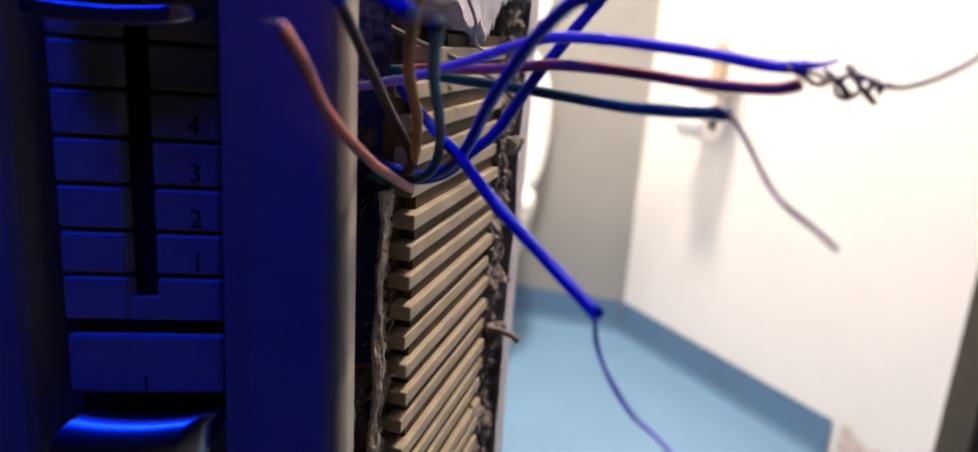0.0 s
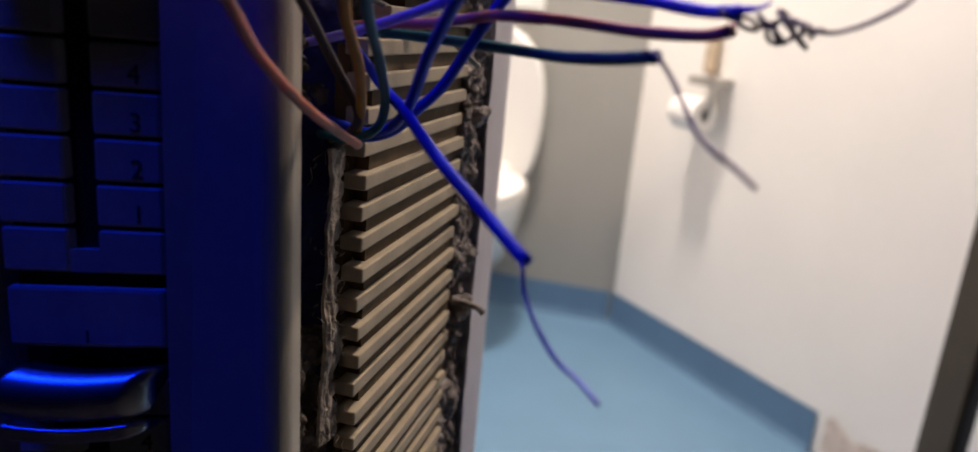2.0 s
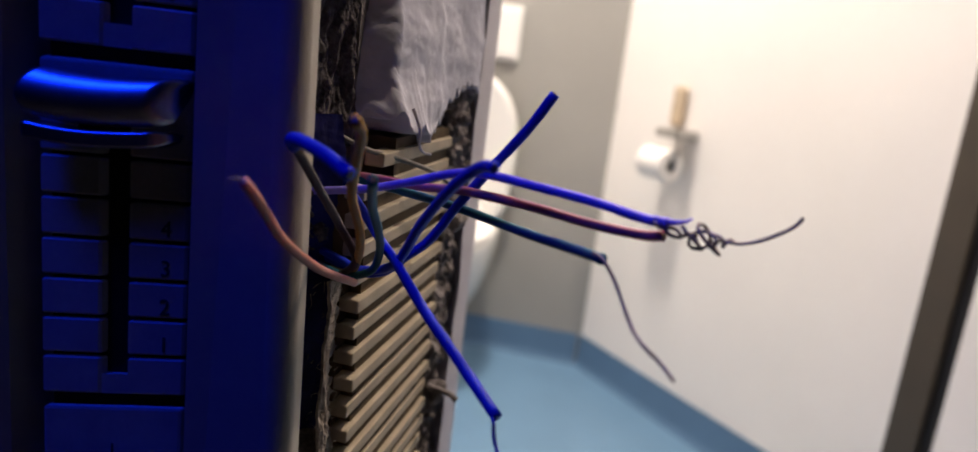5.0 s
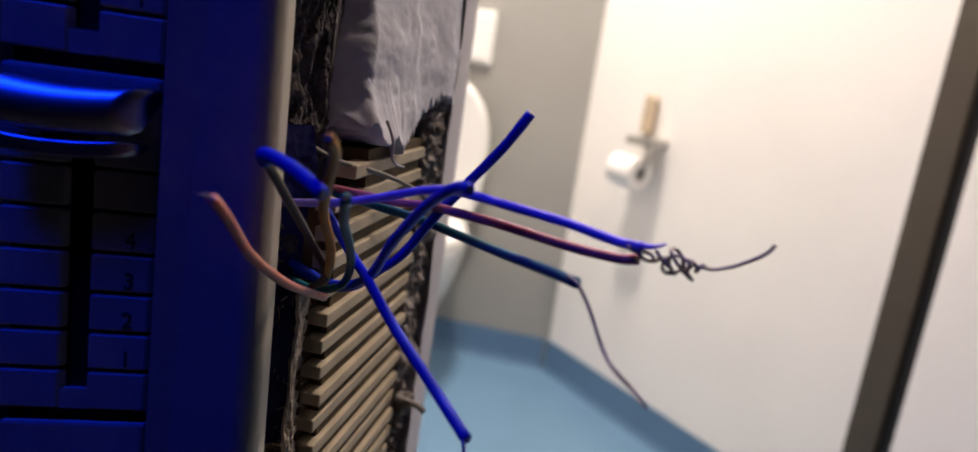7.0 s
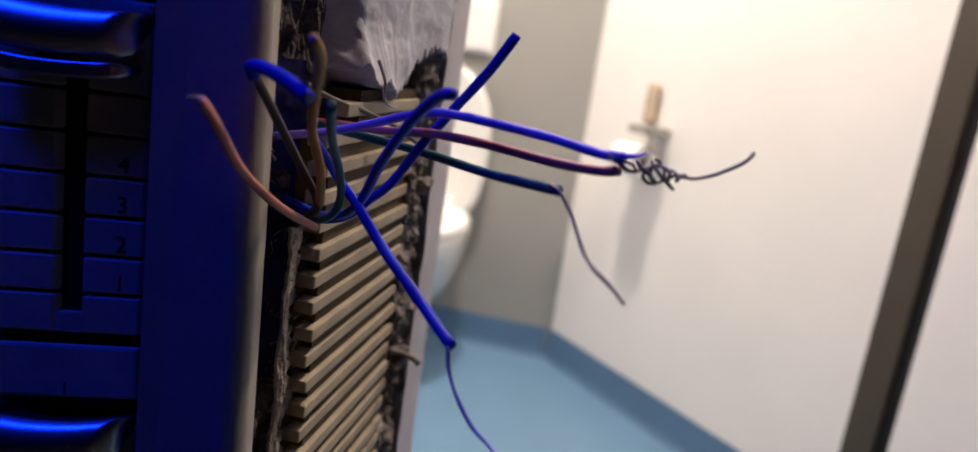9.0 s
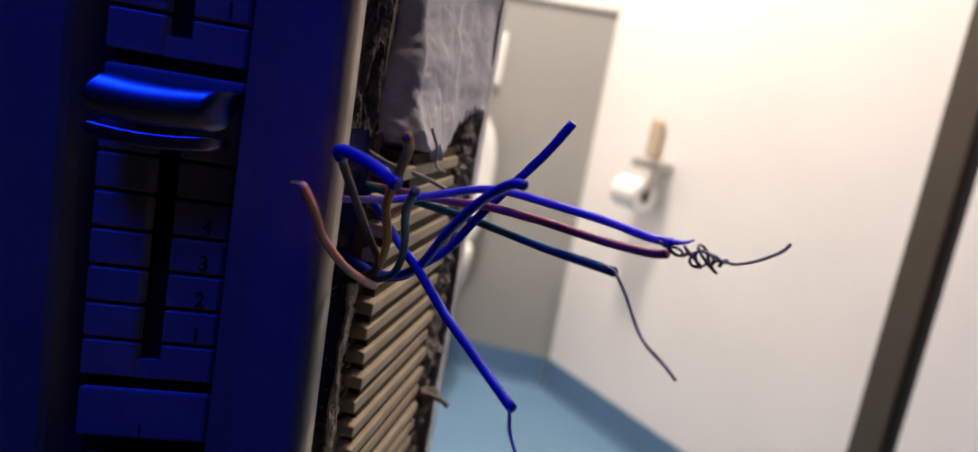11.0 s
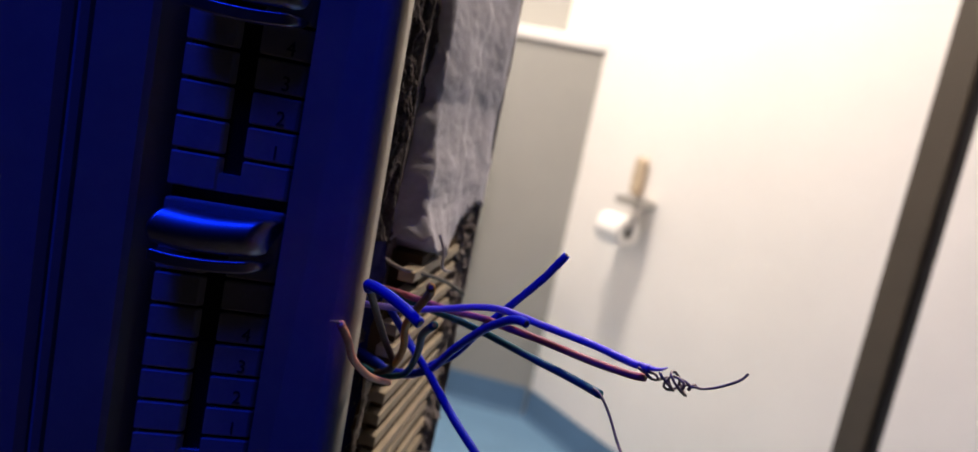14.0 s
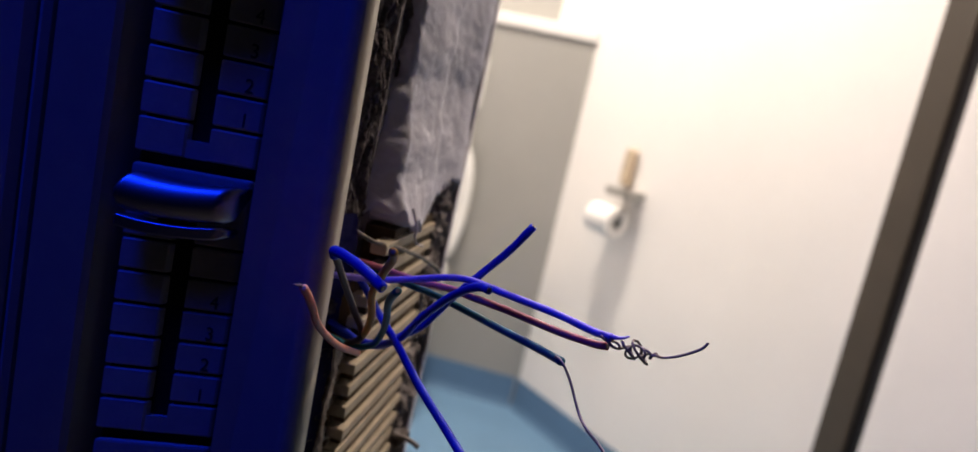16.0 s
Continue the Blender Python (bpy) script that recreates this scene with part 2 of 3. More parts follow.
# ---- setting: the broken wall and the corridor ----
tagged(part("wall_front", prism([(-0.135, 0.2), (-0.135, 0.34), (-0.097, 0.498), (-1.72, 0.498), (-1.72, -0.47)], 0, 2.6), M_PAINT), "pale painted partition wall with a broken end", "wall", kind="structure")
# unseen far partition and lintel, blackened to keep room bounce off the panel
tagged(part("wall_front_far", box(1.15, 0.2, 0, 2.2, 0.352, 2.6), M_UNLIT), "unseen partition across the opening, coloured near-black to stop bounced light", "wall", kind="structure")
tagged(part("lintel", box(-0.135, 0.2, 2.1, 1.15, 0.352, 2.6), M_UNLIT), "unseen wall over the opening, coloured near-black to stop bounced light", "wall", kind="structure")
tagged(part("wall_corridor", box(-3, -4.1, 0, 3.2, -4.0, 2.6), M_UNLIT), "unseen corridor wall, coloured near-black to look unlit", "wall", kind="structure")
tagged(part("wall_corridor_left", box(-3.1, -4, 0, -3, 0.335, 2.6), M_UNLIT), "unseen corridor end wall, coloured near-black to look unlit", "wall", kind="structure")
tagged(part("wall_corridor_right", box(3.2, -4, 0, 3.3, 0.335, 2.6), M_UNLIT), "unseen corridor end wall, coloured near-black to look unlit", "wall", kind="structure")
tagged(part("ceiling_corridor", box(-3, -4, 2.6, 3.2, 0.335, 2.7), M_UNLIT), "unseen corridor ceiling, coloured near-black to look unlit", "ceiling", kind="structure")

# ---- toilet on the grey boxing ----
TX = -0.565


def oval(z, half_w, y_back, y_front, n=40, bm=None, power=2.3):
    """An egg-shaped ring: flat at the boxing, round in front."""
    out = []
    cy, half = (y_back + y_front) / 2, (y_back - y_front) / 2
    for k in range(n):
        a = 2 * math.pi * k / n
        c, s = math.cos(a), math.sin(a)
        out.append((TX + half_w * math.copysign(abs(c) ** (2 / power), c), cy + half * math.copysign(abs(s) ** (2 / power), s), z))
    return out


def loft(rings, bm=None, cap=True):
    bm = bm or bmesh.new()
    v = [[bm.verts.new(p) for p in r] for r in rings]
    for a, b in zip(v, v[1:]):
        for k in range(len(a)):
            bm.faces.new((a[k], a[(k + 1) % len(a)], b[(k + 1) % len(a)], b[k]))
    if cap:
        bm.faces.new(v[0][::-1])
        bm.faces.new(v[-1])
    return bm


toilet = thing("toilet", (TX, 2.26, 0.12), "white wall-hung toilet with its lid raised", "toilet")
rings = [oval(z, w, 2.262, f) for z, w, f in ((0.135, 0.060, 2.14), (0.15, 0.090, 2.08), (0.20, 0.122, 1.98), (0.26, 0.150, 1.89), (0.33, 0.172, 1.80), (0.40, 0.186, 1.755), (0.432, 0.188, 1.757), (0.432, 0.138, 1.79), (0.40, 0.130, 1.80), (0.29, 0.08, 1.90))]
part("bowl", local(loft(rings), toilet.location), M_CERAMIC, toilet, smooth=True)

ring = [oval(0.434, 0.190, 2.22, 1.752), oval(0.448, 0.190, 2.22, 1.752), oval(0.452, 0.183, 2.21, 1.760), oval(0.452, 0.105, 2.12, 1.82), oval(0.434, 0.100, 2.115, 1.825)]
part("seat", local(loft(ring + [ring[0]], cap=False), toilet.location), M_SEAT, toilet, "", True)
bm = bmesh.new()
rows = []
for y, grow in ((2.218, -0.012), (2.212, 0.0), (2.196, 0.0), (2.188, -0.012)):
    rows.append([(x, y + 0.05 * (0.88 - z), z) for x, z in ((TX + (0.183 + grow) * math.copysign(abs(math.cos(a)) ** (0.82 if math.sin(a) > 0 else 0.30), math.cos(a)), 0.645 + (0.236 + grow) * math.copysign(abs(math.sin(a)) ** 0.86, math.sin(a))) for a in (2 * math.pi * k / 48 for k in range(48)))])
part("lid", local(loft(rows, bm), toilet.location), M_SEAT, toilet, smooth=False)
for dx in (-0.08, 0.08):
    part("hinge", local(box(TX + dx - 0.018, 2.19, 0.440, TX + dx + 0.018, 2.235, 0.470, 0.006), toilet.location), M_SEAT, toilet)

plate = thing("flush_plate", (-0.545, 2.262, 1.0), "white two-button flush plate on the grey boxing", "flush plate")
part("plate", local(box(-0.67, 2.250, 0.918, -0.42, 2.264, 1.078, 0.004), plate.location), M_SEAT, plate)
for x0, x1 in ((-0.66, -0.55), (-0.54, -0.43)):
    part("button", local(box(x0, 2.246, 0.93, x1, 2.251, 1.066, 0.002), plate.location), M_SEAT, plate)

# ---- paper holder on the slanting wall ----
ang = math.atan2(DY, DX)


def on_wall(bm, s, z):
    """Moves a bmesh drawn with x along the wall, y into it and z up to its place on the slanting wall."""
    x, y = along(s)
    bmesh.ops.transform(bm, matrix=Matrix.Translation((x, y, z)) @ Matrix.Rotation(ang, 4, "Z"), verts=bm.verts)
    return bm


def ring_x(x0, x1, cy, cz, r0, r1, n=36):
    """A hollow drum whose axis runs along x."""
    bm = bmesh.new()
    loops = []
    for x, r in ((x0, r0), (x0, r1), (x0 + 0.003, r1 + 0.002), (x1 - 0.003, r1 + 0.002), (x1, r1), (x1, r0)):
        loops.append([bm.verts.new((x, cy + r * math.cos(a), cz + r * math.sin(a))) for a in (2 * math.pi * k / n for k in range(n))])
    for a, b in zip(loops, loops[1:] + loops[:1]):
        for k in range(n):
            bm.faces.new((a[k], a[(k + 1) % n], b[(k + 1) % n], b[k]))
    return bm


PS, PZ = 0.288, 0.700
holder = thing("paper_holder", (*along(PS), PZ + 0.05), "small steel paper holder with a tan hanging tab above it", "paper holder")
part("bracket", local(on_wall(box(-0.020, -0.075, 0.072, 0.065, -0.002, 0.094, 0.004), PS, PZ), holder.location), M_METAL, holder)
part("arm", local(on_wall(tube([Vector((0.058, -0.06, 0.075)), Vector((0.058, -0.06, 0.03)), Vector((0.055, -0.06, 0.0)), Vector((-0.075, -0.06, 0.0))], 0.005), PS, PZ), holder.location), M_METAL, holder, "thin steel arm", True)
bm = on_wall(box(-0.012, -0.022, 0.100, 0.034, -0.003, 0.205, 0.012, 4), PS - 0.026, PZ)
part("tab", local(bm, holder.location), M_TAN, holder, "tan rounded tab")
roll = thing("toilet_roll", (*along(PS), PZ), "white toilet roll hanging on the steel holder", "toilet roll")
part("paper", local(on_wall(ring_x(-0.050, 0.045, -0.06, 0.0, 0.016, 0.041), PS, PZ), roll.location), M_PAPER, roll)
part("core", local(on_wall(ring_x(-0.049, 0.044, -0.06, 0.0, 0.0145, 0.0172), PS, PZ), roll.location), M_CARD, roll, "brown cardboard core")
# scuffed patch low on the slanting wall, past the end of the skirting
bm = sheet(14, 10, lambda u, v: (0.80 + 0.15 * u, 0, 0.02 + (0.07 + 0.03 * rough((u * 2, 0, 0), 1.5)) * v))
for v in bm.verts:
    s, z = v.co.x, v.co.z
    x, y = along(s, 0.0045)
    v.co = (x, y, z)
tagged(part("wall_scuff", bm, M_STAIN), "faded brownish scuff on the white wall", "stain", kind="structure")

# ---- slider panel on the front of the wall ----
PY = 0.180
panel = thing("slider_panel", (-0.12, 0.2, 0.85), "cream plastic control panel with a column of sliders, lit blue", "control panel")


PIVOT_X, TURN = -0.080, radians(23)


def turned(p):
    """The panel face swings towards the corridor past the pivot; its outer edge stays square to the wall end."""
    x, y, z = p
    if x > PIVOT_X:
        return Vector(p)
    s, d = (PIVOT_X - x) * 0.835, y - PY
    return Vector((PIVOT_X - s * math.cos(TURN) + d * math.sin(TURN), PY - s * math.sin(TURN) + d * math.cos(TURN), 0.90 + (z - 0.90) * 0.942))


def panel_part(name, bm, mat, label="", parent=None, smooth=False):
    for v in bm.verts:
        v.co = turned(v.co)
    return part(name, local(bm, panel.location), mat, parent or panel, label, smooth)


# frame strips; the outer one has a rounded edge
R = 0.0070
arc = [(-0.0645 - R + R * math.sin(a), PY + R - R * math.cos(a)) for a in (math.pi / 2 * k / 12 for k in range(13))]
right = [(-0.098, 0.200), (-0.098, PY + 0.0012), (-0.0968, PY)] + arc + [(-0.0648, 0.1915), (-0.0670, 0.1925), (-0.090, 0.1925), (-0.090, 0.200)]
bm = prism(right, 0.55, 1.15)
for v in bm.verts:
    if v.co.x > -0.08:
        v.co.x -= 0.018 * (v.co.z - 0.81)
panel_part("frame_outer", bm, M_PANEL, smooth=False)
left = [(-0.176, 0.200), (-0.176, PY + 0.0015), (-0.1745, PY), (-0.1555, PY), (-0.154, PY + 0.0015), (-0.154, 0.200)]
panel_part("frame_inner", prism(left, 0.55, 1.15), M_PANEL)
panel_part("lip", prism([(-0.1795, 0.200), (-0.1795, PY + 0.003), (-0.1815, PY + 0.002), (-0.1835, PY + 0.003), (-0.1835, 0.200)], 0.55, 1.15), M_PANEL)
far = [(-0.36, 0.200), (-0.36, PY + 0.004), (-0.19, PY + 0.004), (-0.188, PY + 0.006), (-0.188, 0.200)]
panel_part("frame_far", prism(far, 0.55, 1.15), M_PANEL)
panel_part("backing", box(-0.189, 0.1935, 0.55, -0.098, 0.1985, 1.15), M_DARK, "black recess behind the scales")

ROW = 0.0122


def bar(x0, z0, x1, z1, y=0.1836):
    return box(x0, y, z0, x1, y + 0.0006, z1)


def digit(text, x, z, size, parent):
    cu = bpy.data.curves.new("digit", "FONT")
    cu.body, cu.size, cu.align_x, cu.extrude = text, size, "CENTER", 0.0001
    tmp = bpy.data.objects.new("digit", cu)
    scene.collection.objects.link(tmp)
    me = bpy.data.meshes.new_from_object(tmp.evaluated_get(bpy.context.evaluated_depsgraph_get()))
    bpy.data.objects.remove(tmp)
    me.transform(Matrix.Translation(Vector((x, 0.1840, z))) @ Matrix.Rotation(radians(90), 4, "X"))
    for v in me.vertices:
        v.co = turned(v.co) - panel.location
    me.materials.clear()
    me.materials.append(M_INK)
    ob = new("digit", me)
    ob.parent = parent
    return ob


def module(z1, rows, numbers):
    """One scale: cells on both sides of a slot, a blank row, a thick rib and a label field below."""
    top = z1 + rows * ROW
    plate = panel_part("scale", box(-0.1472, 0.1872, z1 - 0.0345, -0.1025, 0.1892, top), M_DARK, "black-lined numbered scale")
    for x0, x1 in ((-0.1475, -0.1292), (-0.1208, -0.1022)):
        for r in range(-1, rows):
            lo, hi = z1 + r * ROW, z1 + (r + 1) * ROW
            if r == -1:
                lo = z1 - 0.0132
            panel_part("cell", box(x0, 0.1842, lo + 0.0006, x1, 0.1871, hi - 0.0006, 0.0006, 1), M_PLATE, "", plate)
    panel_part("bridge", box(-0.1292, 0.1848, z1 - 0.0126, -0.1208, 0.1871, z1 - 0.0062), M_PLATE, "", plate)
    panel_part("label_field", box(-0.1475, 0.1842, z1 - 0.0345, -0.1022, 0.1871, z1 - 0.0168, 0.0012), M_PLATE, "", plate)
    for r in range(numbers):
        digit(str(r + 1), -0.1085, z1 + r * ROW + 0.0018, 0.0072, plate)
    return plate


for z1, rows in ((0.8125, 6), (0.917, 6), (1.0215, 6), (0.708, 5), (0.6035, 5)):
    p = module(z1, rows, 4)
digit("1", -0.1248, 0.7795, 0.0055, panel)


def slider_knob(z):
    """A bowed chrome bar that sticks out over the slot, with a thin lower lip."""

    def bowed(z0, z1, depth, half, lean):
        rings, n = [], 40
        for i in range(n + 1):
            u = 2 * i / n - 1
            front = 0.1785 - depth - 0.0012 * (1 - u * u)
            end = max(0.0, (abs(u) - 0.90) / 0.10)
            k = 0.0012 * end * end
            sag = -0.0014 * (1 - u * u)
            zz0, zz1, f = z0 + sag + k, z1 + sag - k, front + 2 * k
            loop = [(f + 0.0045, zz0)]
            for c in range(13):
                w = c / 12
                edge = 0.0012 * (max(0.0, 1 - w / 0.12) ** 2 + max(0.0, (w - 0.88) / 0.12) ** 2)
                loop.append((f + lean * ((w - 0.42) / 0.58) ** 2 + edge, zz0 + (zz1 - zz0) * w))
            loop.append((f + lean + 0.0060, zz1))
            rings.append([(-0.1214 + half * u, y, q) for y, q in loop])
        return loft(rings)

    knob = panel_part("slider_knob", bowed(z - 0.0120, z + 0.0014, 0.0065, 0.0200, 0.0058), M_CHROME, "chrome slider bar", smooth=True)
    panel_part("knob_foot", bowed(z - 0.0180, z - 0.0134, 0.0050, 0.0200, 0.0), M_CHROME, "", knob, smooth=True)
    panel_part("stem", box(-0.128, 0.1775, z - 0.018, -0.122, 0.196, z - 0.003), M_DARK, "", knob)
    return knob


for z in (0.8965, 0.7725, 0.9825, 0.66):
    slider_knob(z)

# ---- broken wall end: slatted block, plaster, mortar ----
block = thing("slatted_block", (-0.075, 0.26, 0.7), "cream ribbed block laid bare in the broken wall end", "ribbed block")
# core set nearly flush; its brown paints the shaded bands between slats
part("core", local(box(-0.0755, 0.2262, 0.45, -0.0619, 0.318, 0.8660), block.location), M_GAP_SHADE, block, "core of the ribbed block, coloured brown for the shade between ribs")
part("core", local(box(-0.0755, 0.2198, 0.45, -0.0664, 0.2262, 0.8660), block.location), M_GAP_SHADE, block)
part("core", local(box(-0.0755, 0.2480, 0.8660, -0.0619, 0.318, 0.8815), block.location), M_GAP_SHADE, block)
PITCH = 0.0096
bm = box(-0.0672, 0.2192, -0.0034, -0.0600, 0.316, 0.0014, 0.0006, 2)
slat = part("slat", bm, M_SLAT, block)
slat.location = Vector((0, 0.316 * 0.14, 0.8858 - PITCH)) - Vector((block.location.x, block.location.y, block.location.z))
slat.scale.y = 0.86
for k in range(2, 40):
    s = slat.copy()
    scene.collection.objects.link(s)
    s.scale.y = 1.0
    s.location = Vector((0.0006 * math.sin(k * 2.3), 0.0005 * math.sin(k * 1.7) + 0.316 * (1 - s.scale.y), 0.8858 - k * PITCH)) - block.location


tagged(part("wall_core", box(-0.1345, 0.2400, 0, -0.0755, 0.3325, 2.1), M_MORTAR), "dark rough core of the broken wall", "wall", kind="structure")


def plaster_place(u, v):
    """The plaster lump: a dim flank in front, a bright ridge, shallow hollows beside it and a torn lower lip."""
    low = 0.8865 + 0.005 * rough((u * 3, 0.3, 0), 3.5) + 0.004 * rough((u * 9, 0.3, 0), 3.5) - 0.006 * math.exp(-((u - 0.32) / 0.13) ** 2) + 0.013 * max(0, min(0.2, u - 0.50)) / 0.2
    z = low + (1.15 - low) * v ** 1.5
    up = max(0.0, min(1.0, (z - 0.918) / 0.03))
    front = 0.2385 + 0.0105 * up + 0.003 * rough((0, z, 6), 60) * min(1.0, v * 20)
    rear = 0.3440 + 0.004 * v + 0.009 * math.exp(-((z - 0.925) / 0.035) ** 2)
    y = front + (rear - front) * u
    ridge = 0.2490 + 0.003 * up + 0.0015 * math.sin(z * 70) + 0.003 * rough((0, z, 2), 28)
    x = -0.0645 - 0.0045 * up + (0.085 + 0.05 * up) * max(0.0, y - ridge) + 0.0016 * rough((y * 0.45, z * 0.8, 1.0), 30) + 0.0004 * rough((y * 0.4, z * 0.8, 3.0), 150) + 0.0002 * rough((y * 0.4, z, 8.0), 420)
    d = y - ridge
    if d < 0:
        x += min(1.0, -d / 0.006) * (0.0030 * rough((y, z, 4.0), 55) + 0.0014 * rough((y, z, 7.0), 210))
        x -= 0.019 * (1 - math.exp(-(d / 0.0075) ** 2))
    else:
        x += 0.0012 * math.exp(-((d - 0.018) / 0.016) ** 2)
    # shallow scoops with a sharp edge beyond the ridge, and a swelling at the rear
    step = y - 0.293 - 0.010 * rough((0, z, 5), 30)
    x += 0.0014 / (1 + math.exp(step / 0.0012)) - 0.001
    x += 0.0015 * math.exp(-((y - 0.329) / 0.012) ** 2)
    # lower lip swells out over the slats
    x += 0.0060 * math.exp(-(v / 0.12) ** 2) * math.exp(-((y - 0.258) / 0.022) ** 2)
    x -= 0.010 * max(0, u - 0.92) / 0.08
    if v < 0.015:
        x -= 0.006 * (0.015 - v) / 0.015
    return (x, y, z)


plaster = thing("broken_plaster", (-0.07, 0.27, 0.89), "rough pale plaster hanging torn on the broken wall end", "plaster")
part("plaster_lump", local(sheet(120, 220, plaster_place, (-0.03, 0, 0)), plaster.location), M_PLASTER, plaster, smooth=True)


def torn(y0, y1, z0, z1, depth, amp, ny, nz, seed, edge=0.004, stretch=0.4, thick=0.02, hollow=None, holes=0):
    """A ragged strip of the wall's inside, with streaks along it and an uneven edge."""

    def place(u, v):
        z = z0 + (z1 - z0) * v
        y = y0 + (y1 - y0) * u + (u * edge) * (rough((seed, z, 0), 60) + 0.7 * rough((seed, z, 3), 190))
        x = depth + amp * rough((y, z * stretch, seed), 75) + 0.7 * amp * rough((y, z * stretch, seed + 5), 190) + 0.35 * amp * rough((y, z * stretch, seed + 9), 480)
        if holes:
            pit = noise.noise(Vector((seed, y * 130, z * 95))) + 0.4 * noise.noise(Vector((seed, y * 320, z * 260)))
            x -= 0.014 * max(0.0, min(1.0, (pit - 0.22) * 7)) * min(1.0, max(0.0, (z - holes) * 60))
        if hollow and hollow[0] < z < hollow[1]:
            x -= 0.022 * max(0.0, min(1.0, (hollow[2] - u) * 8)) * min(1.0, (hollow[1] - z) * 250, (z - hollow[0]) * 250)
        return (x, y, z)

    return sheet(ny, nz, place, (-thick, 0, 0))


def ragged(name, bm, mat, label, category):
    return tagged(part(name, bm, mat, smooth=True), label, category)


ragged("torn_insulation", torn(0.1955, 0.2590, 0.886, 1.15, -0.0765, 0.0042, 130, 420, 2.0, 0.004, 0.22), M_WOOL, "dark torn fibrous filling beside the plaster", "wall filling")
ragged("torn_filling", torn(0.1955, 0.2160, 0.45, 0.782, -0.0700, 0.0050, 60, 460, 7.0, 0.006), M_FILLING, "torn grey fibrous filling beside the ribbed block", "wall filling")
# added sheet across the gap; its colour carries the blue light there
bm = sheet(30, 120, lambda u, v: (-0.089 + 0.0195 * u + 0.0015 * rough((u * 0.03, 1, v * 0.13), 90), 0.194 + 0.0265 * u, 0.762 + 0.128 * v))
ragged("deep_gap_sheet", bm, M_BLUE_LIT, "added sheet deep in the wall gap, coloured dark blue for blue light", "membrane")
ragged("filling_clump", torn(0.2, 0.2185, 0.846, 0.868, -0.0765, 0.006, 40, 60, 17.0, 0.006, 0.8), M_WOOL, "dark clump of torn filling behind the wires", "wall filling")
ragged("mortar_strip", torn(0.3150, 0.3470, 0.765, 0.900, -0.0605, 0.0030, 70, 300, 12.0, 0.003, 0.7, holes=0.868), M_MORTAR, "crumbling grey mortar behind the ribbed block", "mortar")
ragged("mortar_low", torn(0.3150, 0.3470, 0.45, 0.768, -0.0615, 0.0038, 50, 420, 13.0, 0.003, 0.6, 0.02, (0.712, 0.762, 0.62)), M_MORTAR, "crumbling grey mortar with a deep dark hollow", "mortar")
part("plaster_rim", local(torn(0.2080, 0.2165, 0.745, 0.838, -0.0655, 0.0014, 30, 320, 15.0, 0.005, 0.3, 0.001), plaster.location), M_FIBRE, plaster, "thin torn rim along the ribbed block", True)
tagged(part("wall_end_rear", sheet(24, 300, lambda u, v: (-0.0575 - 0.0285 * u - 0.010 * max(0.0, u - 0.9) / 0.1 + 0.0008 * (1 - u) * rough((0, v, 1), 18), 0.3440 + 0.1555 * u + 0.0016 * (1 - u) * (rough((0, v, 4), 22) + rough((0, v, 4), 90)), 0.30 + 1.20 * v), (-0.05, 0, 0)), M_PAINT, smooth=True), "smooth pale lilac reveal behind the broken wall end", "wall edge", kind="structure")

# torn fibres along the filling, one clump
bm = bmesh.new()
random.seed(11)
for k in range(110):
    z = random.uniform(0.66, 0.84)
    p = Vector((-0.066 + random.uniform(-0.008, 0.004), 0.2165 + random.uniform(-0.006, 0.003), z))
    d = Vector((random.uniform(-0.2, 0.8), random.uniform(-1, 0.6), random.uniform(-1, 1))) * random.uniform(0.002, 0.006)
    b = Vector((random.uniform(-1, 1), random.uniform(-1, 1), random.uniform(-1, 1))) * 0.002
    tube(glide([p, p + d * 0.5 + b, p + d], 3), lambda f: 0.00013 * (1 - 0.6 * f), 5, 0, bm)
tagged(part("torn_fibres", bm, M_FIBRE), "loose torn fibres sticking out of the filling", "fibres", kind="stuff")

# lumps of mortar with holes
random.seed(21)
for z, y, r in ((0.886, 0.322, 0.0034), (0.838, 0.328, 0.004), (0.752, 0.326, 0.005)):
    bm = bmesh.new()
    bmesh.ops.create_icosphere(bm, subdivisions=5, radius=r)
    for v in bm.verts:
        v.co *= 1 + 0.55 * rough(v.co + Vector((z * 9, y * 7, 0)), 150)
        v.co += Vector((-0.057, y, z))
    tagged(part("mortar_lump", bm, M_MORTAR, smooth=True), "small crumbling lump of dark grey mortar", "mortar", "mortar lumps")

hook = [(-0.060, 0.318, 0.757), (-0.0530, 0.317, 0.7568), (-0.0475, 0.3163, 0.7558), (-0.0445, 0.3160, 0.7538)]
tagged(part("nail", tube(glide(hook), lambda f: 0.0016 - 0.0002 * f, 10, 0.2), M_MORTAR, smooth=True), "bent dirty nail sticking out of the mortar", "nail")
string = [(-0.0555, 0.245, 0.893), (-0.0525, 0.245, 0.886), (-0.0525, 0.2455, 0.881), (-0.0515, 0.248, 0.878), (-0.0495, 0.251, 0.8772)]
part("strand", local(tube(glide(string), lambda f: 0.0007 - 0.0003 * f, 8, 0.2), plaster.location), M_PLASTER, plaster, "thin curled hanging strand", True)


